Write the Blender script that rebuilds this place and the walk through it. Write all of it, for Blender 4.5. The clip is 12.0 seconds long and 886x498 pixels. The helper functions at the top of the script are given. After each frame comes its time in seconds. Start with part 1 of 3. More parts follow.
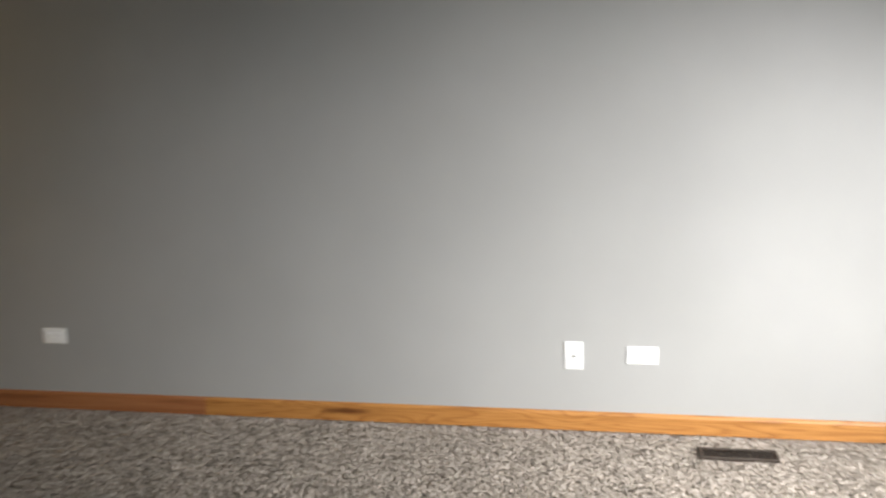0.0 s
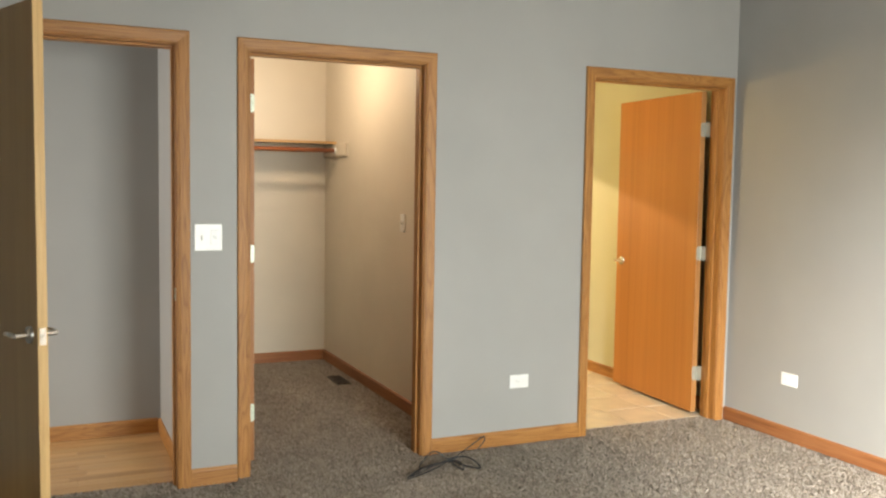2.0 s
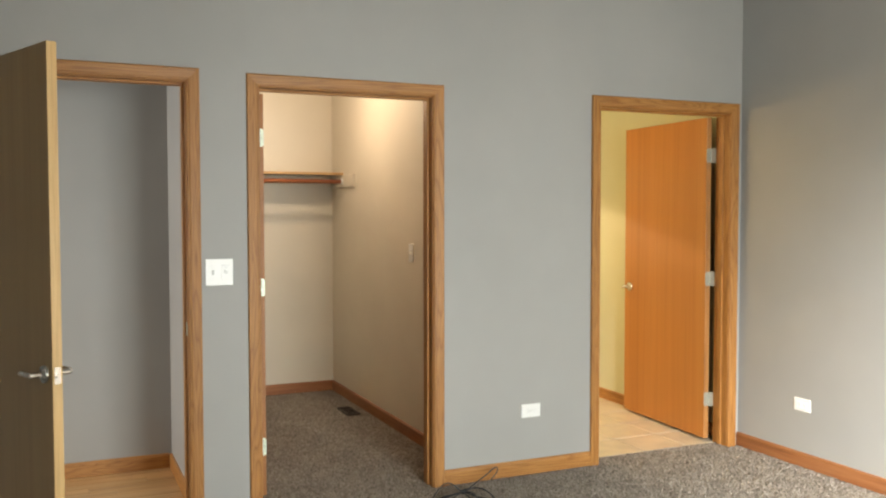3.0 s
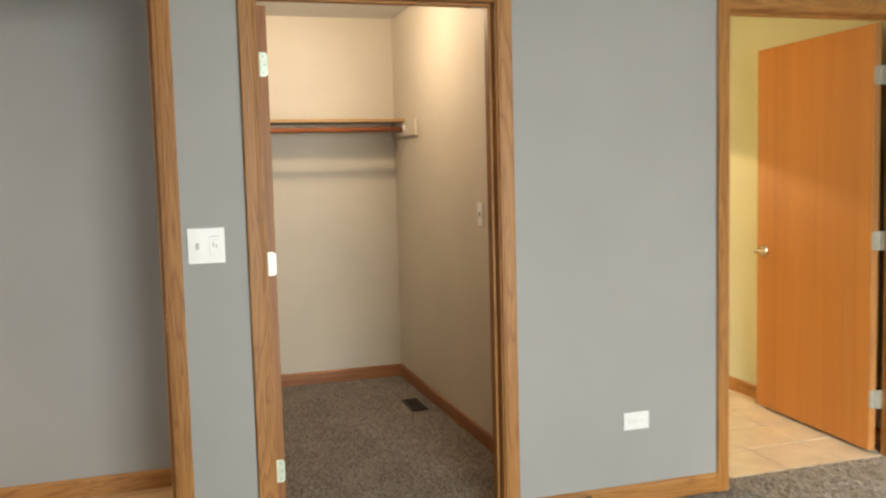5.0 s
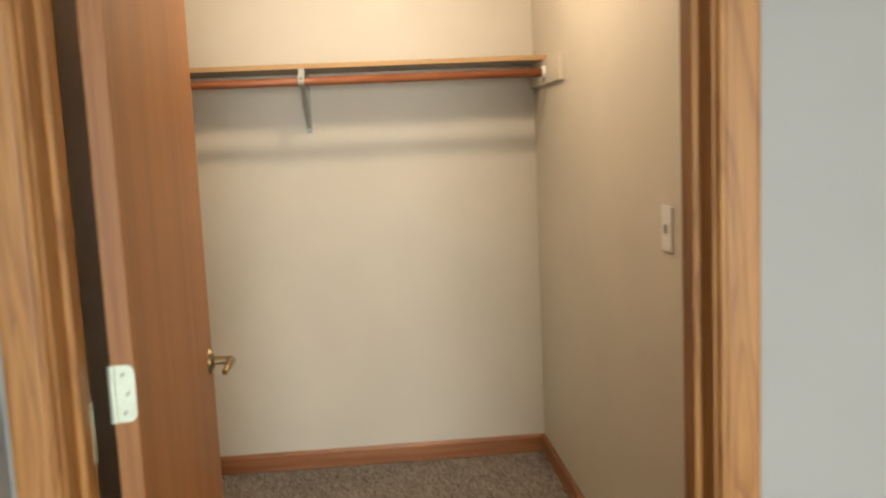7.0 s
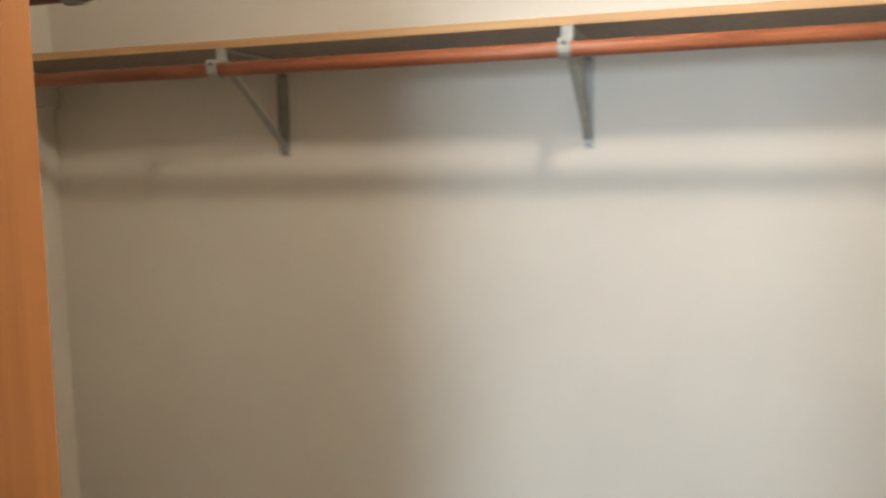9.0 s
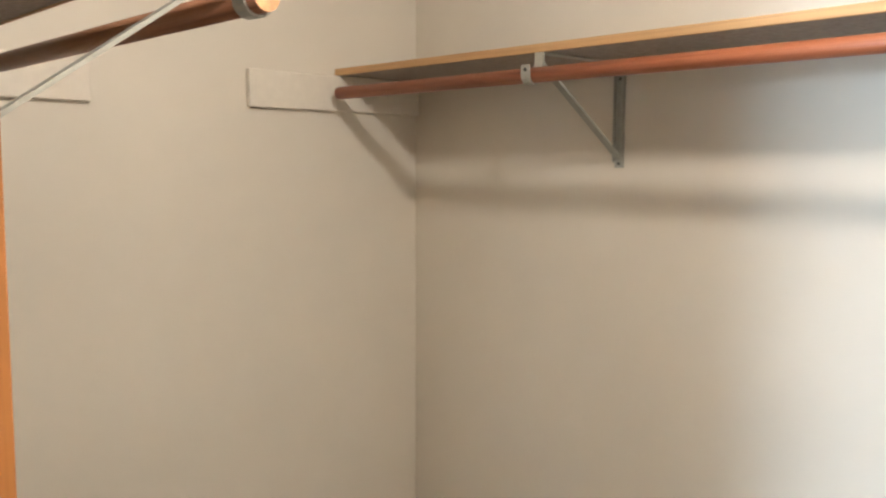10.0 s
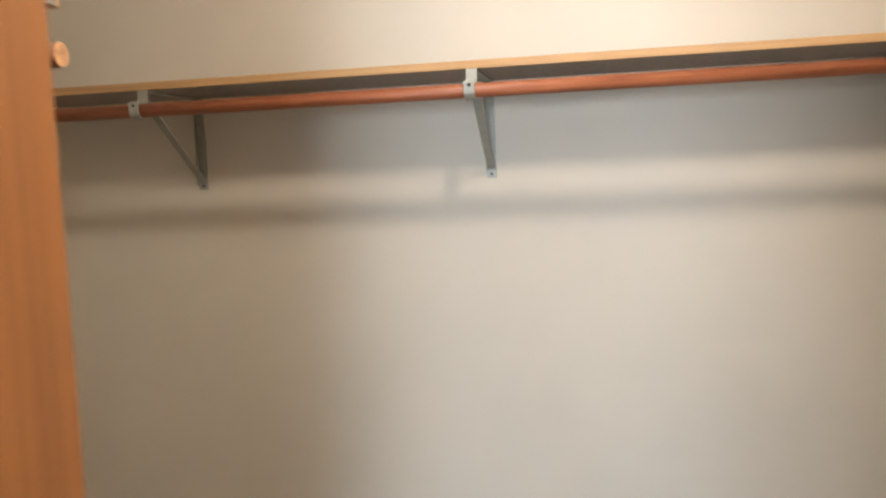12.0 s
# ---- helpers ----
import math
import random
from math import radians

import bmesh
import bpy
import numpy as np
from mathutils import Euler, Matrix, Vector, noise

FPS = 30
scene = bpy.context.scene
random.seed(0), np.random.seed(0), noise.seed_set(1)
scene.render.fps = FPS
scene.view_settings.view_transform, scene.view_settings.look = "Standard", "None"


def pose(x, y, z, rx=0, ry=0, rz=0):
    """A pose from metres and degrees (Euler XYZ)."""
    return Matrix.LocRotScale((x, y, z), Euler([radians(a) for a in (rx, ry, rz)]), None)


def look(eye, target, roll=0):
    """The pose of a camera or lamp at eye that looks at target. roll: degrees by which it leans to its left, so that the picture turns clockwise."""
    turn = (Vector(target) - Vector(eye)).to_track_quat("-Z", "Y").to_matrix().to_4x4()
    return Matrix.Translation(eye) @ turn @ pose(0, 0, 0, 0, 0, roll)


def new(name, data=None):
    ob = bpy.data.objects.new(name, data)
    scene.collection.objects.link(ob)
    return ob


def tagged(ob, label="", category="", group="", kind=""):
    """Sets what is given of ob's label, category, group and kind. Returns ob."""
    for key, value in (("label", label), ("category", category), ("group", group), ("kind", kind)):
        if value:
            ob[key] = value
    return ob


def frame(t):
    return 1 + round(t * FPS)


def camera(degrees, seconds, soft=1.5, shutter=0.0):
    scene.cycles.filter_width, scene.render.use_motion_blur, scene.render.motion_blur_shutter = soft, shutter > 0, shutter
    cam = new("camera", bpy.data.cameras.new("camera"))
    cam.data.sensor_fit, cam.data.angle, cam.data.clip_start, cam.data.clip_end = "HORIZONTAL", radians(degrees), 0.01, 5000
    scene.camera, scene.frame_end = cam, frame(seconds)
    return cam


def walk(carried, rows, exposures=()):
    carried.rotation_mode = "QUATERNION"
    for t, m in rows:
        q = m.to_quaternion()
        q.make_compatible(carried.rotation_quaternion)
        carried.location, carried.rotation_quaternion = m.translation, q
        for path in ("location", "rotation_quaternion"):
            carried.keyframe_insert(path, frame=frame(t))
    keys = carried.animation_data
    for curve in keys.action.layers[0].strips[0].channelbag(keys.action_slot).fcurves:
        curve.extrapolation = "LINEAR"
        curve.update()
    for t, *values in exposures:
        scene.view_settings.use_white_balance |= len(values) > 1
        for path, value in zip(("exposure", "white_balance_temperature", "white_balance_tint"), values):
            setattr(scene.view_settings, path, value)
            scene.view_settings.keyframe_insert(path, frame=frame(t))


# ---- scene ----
cam = camera(53.5, 12.0, soft=2.2, shutter=0.5)

PATH = [
    (0, (-3.558, -3.11, 1.368), (-1.625, -2.714, 1.042), -1.8),
    (0.5, (-3.606, -3.637, 1.348), (-1.834, -2.757, 1.051), -1.0),
    (1, (-3.653, -3.922, 1.374), (-2.085, -2.728, 1.034), 1.1),
    (1.5, (-3.84, -4.077, 1.43), (-2.736, -2.424, 1.21), 2.0),
    (2, (-3.86, -4.212, 1.427), (-3.038, -2.395, 1.284), 0.9),
    (2.5, (-3.917, -4.221, 1.459), (-3.092, -2.401, 1.376), -0.0),
    (4.5, (-3.513, -3.652, 1.414), (-2.834, -1.776, 1.275), -0.8),
    (5, (-3.29, -3.194, 1.406), (-2.701, -1.291, 1.231), -1.5),
    (5.5, (-3.022, -2.711, 1.387), (-2.575, -0.769, 1.216), -1.5),
    (6, (-2.81, -2.2, 1.405), (-2.523, -0.231, 1.21), -0.1),
    (6.5, (-2.653, -1.683, 1.438), (-2.407, 0.285, 1.181), -1.2),
    (8.3, (-2.444, 0.008, 1.435), (-2.692, 1.983, 1.245), -1.7),
    (8.5, (-2.451, 0.169, 1.463), (-2.777, 2.133, 1.267), -0.9),
    (8.9, (-2.468, 0.471, 1.467), (-3.018, 2.382, 1.251), -1.7),
    (9, (-2.478, 0.531, 1.462), (-3.079, 2.428, 1.266), -1.2),
    (9.5, (-2.4, 0.783, 1.474), (-3.65, 2.351, 1.291), 0.2),
    (10, (-2.331, 0.88, 1.495), (-3.784, 2.26, 1.301), 0.2),
    (10.5, (-2.322, 0.873, 1.495), (-3.821, 2.207, 1.317), -0.1),
    (11, (-2.344, 0.848, 1.493), (-3.655, 2.365, 1.333), 0.4),
    (11.5, (-2.45, 0.685, 1.499), (-3.074, 2.575, 1.307), -1.5),
    (12, (-2.493, 0.365, 1.501), (-2.857, 2.325, 1.332), -2.5),
]
EXPOSURES = [(0, -2.05, 7100, 16), (0.5, -1.9, 7200, 16), (1.0, -1.75, 7500, 16), (1.5, -0.9, 8200, 16), (2.0, 0.0, 7800, 14), (2.5, -0.05, 7700, 14), (5.5, -0.12, 7700, 14), (6.5, 0.03, 7700, 14),
             (8.3, 0.2, 6250, 13), (9.0, 0.36, 5900, 11.5), (9.5, 0.72, 5700, 11), (10, 1.0, 5600, 11), (11, 0.95, 5800, 11), (11.5, 0.55, 6300, 11.5), (12, 0.3, 6100, 14)]
walk(cam, [(t, look(eye, target, roll)) for t, eye, target, roll in PATH], EXPOSURES)

# ---- world and light ----
world = bpy.data.worlds.new("sky")
scene.world = world
world.use_nodes = True
wn = world.node_tree.nodes
sky = wn.new("ShaderNodeTexSky")
sky.sky_type, sky.sun_disc, sky.sun_elevation, sky.sun_rotation = "NISHITA", False, radians(40), radians(120)
world.node_tree.links.new(sky.outputs["Color"], wn["Background"].inputs["Color"])
wn["Background"].inputs["Strength"].default_value = 0.1


def area_lamp(name, eye, target, sx, sy, watts, colour, spread=180):
    data = bpy.data.lights.new(name, "AREA")
    data.shape, data.size, data.size_y = "RECTANGLE", sx, sy
    data.energy, data.color, data.spread = watts, colour, radians(spread)
    ob = new(name, data)
    ob.matrix_world = look(eye, target)
    return ob


def point_lamp(name, place, watts, colour, radius):
    data = bpy.data.lights.new(name, "POINT")
    data.energy, data.color, data.shadow_soft_size = watts, colour, radius
    ob = new(name, data)
    ob.location = place
    return ob


# daylight through the patio door, an added beam onto the east wall, daylight at the far end of the hall, closet bulb,
# bathroom bulb and an added bathroom spot
area_lamp("window_daylight", (-2.2, -5.45, 1.2), (-1.75, -3.2, 0.15), 1.5, 1.6, 170, (0.77, 0.92, 1.0), 130)
# extra lamp at the window, added only to brighten the low east wall
area_lamp("east_wall_beam", (-2.5, -5.42, 1.75), (0.0, -3.15, -0.1), 0.9, 0.7, 235, (0.87, 0.94, 1.0), 68)
area_lamp("hall_daylight", (-6.4, 0.5, 1.3), (-3.3, 0.55, 1.1), 0.8, 1.9, 75, (0.86, 0.93, 1.0))
point_lamp("closet_bulb", (-2.49, 1.54, 2.36), 29, (1.0, 0.86, 0.68), 0.055)
point_lamp("bathroom_bulb", (-1.5, 0.9, 1.9), 19, (1.0, 0.75, 0.42), 0.05)
# unseen spot added so its cone edge draws the level light line in the bathroom
bath_spot = bpy.data.lights.new("bath_cutoff_spot", "SPOT")
bath_spot.energy, bath_spot.color, bath_spot.shadow_soft_size = 140, (1.0, 0.78, 0.48), 0.04
bath_spot.spot_size, bath_spot.spot_blend = radians(155), 0.06
new("bath_cutoff_spot", bath_spot).location = (-1.0, 3.1, 1.95)


# ---- materials ----
def material(name, rough=0.6, metal=0.0):
    m = bpy.data.materials.new(name)
    m.use_nodes = True
    nodes, links = m.node_tree.nodes, m.node_tree.links
    bsdf = nodes["Principled BSDF"]
    bsdf.inputs["Roughness"].default_value = rough
    bsdf.inputs["Metallic"].default_value = metal
    return m, nodes, links, bsdf


def ramp(nodes, stops):
    r = nodes.new("ShaderNodeValToRGB")
    r.color_ramp.elements[0].position, r.color_ramp.elements[0].color = stops[0][0], (*stops[0][1], 1)
    r.color_ramp.elements[1].position, r.color_ramp.elements[1].color = stops[-1][0], (*stops[-1][1], 1)
    for p, c in stops[1:-1]:
        r.color_ramp.elements.new(p).color = (*c, 1)
    return r


def noise_tex(nodes, links, scale, detail=4.0, coord=None, rough=0.55):
    n = nodes.new("ShaderNodeTexNoise")
    n.inputs["Scale"].default_value, n.inputs["Detail"].default_value = scale, detail
    n.inputs["Roughness"].default_value = rough
    if coord is not None:
        links.new(coord, n.inputs["Vector"])
    return n


def world_coord(nodes, links, scale=(1, 1, 1)):
    g = nodes.new("ShaderNodeNewGeometry")
    mp = nodes.new("ShaderNodeMapping")
    mp.inputs["Scale"].default_value = scale
    links.new(g.outputs["Position"], mp.inputs["Vector"])
    return mp.outputs["Vector"]


def bump(nodes, links, bsdf, height, strength, distance):
    b = nodes.new("ShaderNodeBump")
    b.inputs["Strength"].default_value, b.inputs["Distance"].default_value = strength, distance
    links.new(height, b.inputs["Height"])
    links.new(b.outputs["Normal"], bsdf.inputs["Normal"])
    return b


def paint(name, colour, rough=0.55):
    """Rolled wall paint: faint blotches and an orange-peel relief."""
    m, n, l, b = material(name, rough)
    co = world_coord(n, l)
    big = noise_tex(n, l, 1.3, 3, co)
    lo, hi = [tuple(c * k for c in colour) for k in (0.95, 1.05)]
    r = ramp(n, [(0.3, lo), (0.7, hi)])
    l.new(big.outputs["Fac"], r.inputs["Fac"])
    l.new(r.outputs["Color"], b.inputs["Base Color"])
    peel = noise_tex(n, l, 260, 2, co)
    bump(n, l, b, peel.outputs["Fac"], 0.12, 0.002)
    return m


def wood(name, axis, dark, mid, light, rough=0.38, across=26.0, knots=0.0, pore=0.5):
    """Straight-grained varnished wood, grain along the axis."""
    m, n, l, b = material(name, rough)
    sc = [across, across, across]
    sc["xyz".index(axis)] = across * 0.035
    co = world_coord(n, l, tuple(sc))
    info = n.new("ShaderNodeObjectInfo")
    shift = n.new("ShaderNodeVectorMath")
    shift.operation = "MULTIPLY_ADD"
    l.new(info.outputs["Random"], shift.inputs[0])
    shift.inputs[1].default_value = (31.0, 17.0, 23.0)
    l.new(co, shift.inputs[2])
    grain = noise_tex(n, l, 1.0, 6, shift.outputs[0], 0.6)
    grain.inputs["Distortion"].default_value = 0.6 + knots
    r = ramp(n, [(0.28, dark), (0.47, mid), (0.72, light)])
    l.new(grain.outputs["Fac"], r.inputs["Fac"])
    sc2 = [across * 9, across * 9, across * 9]
    sc2["xyz".index(axis)] = across * 0.12
    pores = noise_tex(n, l, 1.0, 2, world_coord(n, l, tuple(sc2)))
    pr = ramp(n, [(0.36, (0.72, 0.68, 0.62)), (0.5, (1, 1, 1))])
    l.new(pores.outputs["Fac"], pr.inputs["Fac"])
    mix = n.new("ShaderNodeMix")
    mix.data_type, mix.blend_type = "RGBA", "MULTIPLY"
    mix.inputs["Factor"].default_value = pore
    l.new(r.outputs["Color"], mix.inputs["A"])
    l.new(pr.outputs["Color"], mix.inputs["B"])
    hue = n.new("ShaderNodeHueSaturation")
    val = n.new("ShaderNodeMapRange")
    val.inputs["To Min"].default_value, val.inputs["To Max"].default_value = 0.9, 1.1
    l.new(info.outputs["Random"], val.inputs["Value"])
    l.new(val.outputs["Result"], hue.inputs["Value"])
    l.new(mix.outputs["Result"], hue.inputs["Color"])
    l.new(hue.outputs["Color"], b.inputs["Base Color"])
    bump(n, l, b, pores.outputs["Fac"], 0.15, 0.001)
    return m


def flat_sawn_oak(name, axis, dark, mid, light, rough=0.5):
    """Varnished flat-sawn oak: growth rings cut at a slant make cathedral figure, with open pores along the axis."""
    m, n, l, b = material(name, rough)
    info = n.new("ShaderNodeObjectInfo")
    sc = [1.0, 1.0, 1.0]
    sc["xyz".index(axis)] = 0.085
    co = world_coord(n, l, tuple(sc))
    shift = n.new("ShaderNodeVectorMath")
    shift.operation = "MULTIPLY_ADD"
    l.new(info.outputs["Random"], shift.inputs[0])
    shift.inputs[1].default_value = (3.1, 1.7, 2.3)
    l.new(co, shift.inputs[2])
    body = noise_tex(n, l, 15.0, 2, shift.outputs[0], 0.4)
    body.inputs["Distortion"].default_value = 0.5
    many = n.new("ShaderNodeMath")
    many.operation = "MULTIPLY"
    many.inputs[1].default_value = 11.0
    l.new(body.outputs["Fac"], many.inputs[0])
    ring = n.new("ShaderNodeMath")
    ring.operation = "FRACT"
    l.new(many.outputs[0], ring.inputs[0])
    r = ramp(n, [(0.0, dark), (0.22, mid), (0.7, light), (0.93, mid), (1.0, dark)])
    l.new(ring.outputs[0], r.inputs["Fac"])
    sc2 = [240.0, 240.0, 240.0]
    sc2["xyz".index(axis)] = 5.0
    pores = noise_tex(n, l, 1.0, 3, world_coord(n, l, tuple(sc2)))
    pr = ramp(n, [(0.36, (0.66, 0.60, 0.54)), (0.52, (1, 1, 1))])
    l.new(pores.outputs["Fac"], pr.inputs["Fac"])
    mix = n.new("ShaderNodeMix")
    mix.data_type, mix.blend_type = "RGBA", "MULTIPLY"
    mix.inputs["Factor"].default_value = 0.7
    l.new(r.outputs["Color"], mix.inputs["A"])
    l.new(pr.outputs["Color"], mix.inputs["B"])
    l.new(mix.outputs["Result"], b.inputs["Base Color"])
    bump(n, l, b, pores.outputs["Fac"], 0.2, 0.001)
    return m


def plain(name, colour, rough=0.4, metal=0.0, vary=0.08, scale=40):
    m, n, l, b = material(name, rough, metal)
    t = noise_tex(n, l, scale, 3, world_coord(n, l))
    r = ramp(n, [(0.3, tuple(c * (1 - vary) for c in colour)), (0.7, tuple(min(1, c * (1 + vary)) for c in colour))])
    l.new(t.outputs["Fac"], r.inputs["Fac"])
    l.new(r.outputs["Color"], b.inputs["Base Color"])
    return m


def carpet_material(name, per_tuft):
    m, n, l, b = material(name, 0.95)
    b.inputs["Specular IOR Level"].default_value = 0.1
    co = world_coord(n, l)
    if per_tuft:
        g = n.new("ShaderNodeNewGeometry")
        src = g.outputs["Random Per Island"]
    else:
        src = noise_tex(n, l, 110, 3, co).outputs["Fac"]
    r = ramp(n, [(0.0, (0.24, 0.20, 0.163)), (0.3, (0.37, 0.32, 0.268)), (0.7, (0.46, 0.40, 0.345)), (1.0, (0.57, 0.50, 0.435))])
    l.new(src, r.inputs["Fac"])
    big = noise_tex(n, l, 5.0, 4, co)
    br = ramp(n, [(0.35, (0.86, 0.86, 0.86)), (0.65, (1.0, 1.0, 1.0))])
    l.new(big.outputs["Fac"], br.inputs["Fac"])
    mix = n.new("ShaderNodeMix")
    mix.data_type, mix.blend_type = "RGBA", "MULTIPLY"
    mix.inputs["Factor"].default_value = 1.0
    l.new(r.outputs["Color"], mix.inputs["A"])
    l.new(br.outputs["Color"], mix.inputs["B"])
    l.new(mix.outputs["Result"], b.inputs["Base Color"])
    return m


GREY = paint("grey_wall_paint", (0.331, 0.329, 0.313))
CREAM = paint("cream_wall_paint", (0.66, 0.60, 0.50))
YELLOW = paint("yellow_green_wall_paint", (0.55, 0.55, 0.40))
WHITE_CEILING = paint("white_ceiling_paint", (0.78, 0.78, 0.76), 0.8)
WHITE_TRIM = plain("white_paint", (0.68, 0.62, 0.52), 0.5, vary=0.03)
OAK_C = ((0.28, 0.108, 0.024), (0.37, 0.157, 0.038), (0.425, 0.190, 0.050))
OAK_X, OAK_Y, OAK_Z = [flat_sawn_oak("oak_trim_" + a, a, *OAK_C) for a in "xyz"]
OAK_DARK_X, OAK_DARK_Y = [wood("dark_oak_trim_" + a, a, (0.20, 0.07, 0.025), (0.30, 0.11, 0.04), (0.38, 0.16, 0.065), across=30, knots=0.5) for a in "xy"]
# orange copy of the birch veneer; the warm bathroom lamp's tint is in the colour
WARM_VENEER = wood("warm_lit_veneer", "z", (0.39, 0.138, 0.026), (0.45, 0.168, 0.034), (0.50, 0.195, 0.043), across=6, pore=0.25, rough=0.5)
CLOSET_VENEER = wood("closet_door_veneer", "z", (0.29, 0.108, 0.020), (0.345, 0.131, 0.026), (0.39, 0.152, 0.032), across=10, pore=0.4, rough=0.5)
CLOSET_EDGE = wood("closet_door_edge", "z", (0.23, 0.088, 0.024), (0.33, 0.130, 0.038), (0.39, 0.165, 0.052), across=40, rough=0.5)
BIRCH = wood("pale_birch_veneer", "z", (0.34, 0.20, 0.075), (0.38, 0.23, 0.09), (0.42, 0.26, 0.105), across=8, pore=0.25)
# lighter than the face, with the window light on the edge put into the colour
LIT_BIRCH_EDGE = wood("window_lit_birch_edge", "z", (0.50, 0.31, 0.13), (0.58, 0.37, 0.16), (0.64, 0.43, 0.2), across=40)
EDGE = wood("door_edge_wood", "z", (0.30, 0.12, 0.036), (0.42, 0.185, 0.06), (0.50, 0.25, 0.095), across=40)
ROD_WOOD = wood("rod_wood", "x", (0.13, 0.036, 0.014), (0.29, 0.088, 0.033), (0.42, 0.15, 0.065), 0.42, across=45, pore=0.7)
ROD_BROWN = wood("brown_rod_wood", "x", (0.15, 0.06, 0.028), (0.26, 0.115, 0.055), (0.36, 0.18, 0.095), 0.42, across=45)
ROD_END = plain("raw_rod_end_wood", (0.50, 0.27, 0.12), 0.7, vary=0.45, scale=70)
SHELF_TOP = wood("shelf_wood", "x", (0.35, 0.185, 0.07), (0.46, 0.27, 0.112), (0.54, 0.34, 0.155), 0.55, across=30)
SHELF_UNDER = plain("grey_brown_particle_board", (0.30, 0.25, 0.21), 0.8, vary=0.2, scale=90)
STEEL = plain("grey_bracket_steel", (0.37, 0.36, 0.31), 0.45, 0.3)
# pale and barely metallic: the window's reflection is put into this hinge colour
SHEEN_BRASS = plain("brass_with_window_sheen", (0.68, 0.76, 0.63), 0.35, 0.2)
BRONZE = plain("antique_brass", (0.34, 0.25, 0.13), 0.3, 0.9)
NICKEL = plain("satin_nickel", (0.55, 0.53, 0.49), 0.27, 1.0)
DULL_NICKEL = plain("dull_grey_nickel", (0.42, 0.42, 0.35), 0.4, 0.5)
PLASTIC = plain("white_plastic", (0.84, 0.84, 0.82), 0.35, vary=0.02)
SLOT = plain("dark_slot", (0.06, 0.055, 0.05), 0.6)
TOGGLE = plain("grey_white_plastic", (0.55, 0.55, 0.53), 0.4)
REGISTER = plain("brown_register_metal", (0.055, 0.042, 0.033), 0.5, 0.4)
CABLE = plain("black_rubber", (0.02, 0.02, 0.022), 0.45)
CARPET = carpet_material("carpet_backing", False)
TUFTS = carpet_material("carpet_tufts", True)
GROUT = plain("tan_grout", (0.16, 0.115, 0.075), 0.9)
TILE = plain("cream_ceramic_tile", (0.66, 0.56, 0.42), 0.3, vary=0.12, scale=6)
LAWN = plain("lawn_green", (0.07, 0.10, 0.035), 0.9, vary=0.3, scale=2)
GLASS, gn, gl, gb = material("window_glass", 0.02)
gb.inputs["Transmission Weight"].default_value = 1.0


# ---- building helpers ----
def mesh_object(name, bm, mat, parent=None, label="", smooth=False):
    me = bpy.data.meshes.new(name)
    bmesh.ops.recalc_face_normals(bm, faces=bm.faces)
    bm.to_mesh(me)
    bm.free()
    for mm in (mat if isinstance(mat, (list, tuple)) else [mat]):
        me.materials.append(mm)
    if smooth:
        for p in me.polygons:
            p.use_smooth = True
    ob = new(name, me)
    if parent:
        ob.parent = parent
    if label:
        tagged(ob, label)
    return ob


def part(name, bm, mat, parent, label="", smooth=False):
    return mesh_object(name, bm, mat, parent, label, smooth)


def thing(name, label, category, group="", place=None):
    ob = new(name)
    if place is not None:
        ob.matrix_world = place
    return tagged(ob, label, category, group)


def add_box(bm, x0, x1, y0, y1, z0, z1, bev=0.0, mat=0):
    made = bmesh.ops.create_cube(bm, size=1.0)
    vs = made["verts"]
    bmesh.ops.scale(bm, vec=(x1 - x0, y1 - y0, z1 - z0), verts=vs)
    bmesh.ops.translate(bm, vec=((x0 + x1) / 2, (y0 + y1) / 2, (z0 + z1) / 2), verts=vs)
    fs = {f for v in vs for f in v.link_faces}
    for f in fs:
        f.material_index = mat
    if bev:
        bmesh.ops.bevel(bm, geom=list({e for v in vs for e in v.link_edges}), offset=bev, segments=2, profile=0.5, affect="EDGES")
    return vs


def box(x0, x1, y0, y1, z0, z1, bev=0.0):
    bm = bmesh.new()
    add_box(bm, x0, x1, y0, y1, z0, z1, bev)
    return bm


def add_cyl(bm, p, q, r, r2=None, seg=16):
    p, q = Vector(p), Vector(q)
    turn = (q - p).to_track_quat("Z", "Y").to_matrix().to_4x4()
    bmesh.ops.create_cone(bm, cap_ends=True, segments=seg, radius1=r, radius2=r if r2 is None else r2, depth=(q - p).length,
                          matrix=Matrix.Translation((p + q) / 2) @ turn)


def cyl(p, q, r, r2=None, seg=16):
    bm = bmesh.new()
    add_cyl(bm, p, q, r, r2, seg)
    return bm


def structure(name, bm, mat, label=""):
    ob = mesh_object(name, bm, mat)
    return tagged(ob, label, "", "", "structure")


def wall_along_x(name, x0, x1, y0, y1, z1, openings, mat, label):
    """A wall with openings (x0, x1, sill, head)."""
    bm = bmesh.new()
    x = x0
    for a, b, lo, hi in sorted(openings):
        add_box(bm, x, a, y0, y1, 0, z1)
        add_box(bm, a, b, y0, y1, hi, z1)
        if lo > 0:
            add_box(bm, a, b, y0, y1, 0, lo)
        x = b
    add_box(bm, x, x1, y0, y1, 0, z1)
    return structure(name, bm, mat, label)


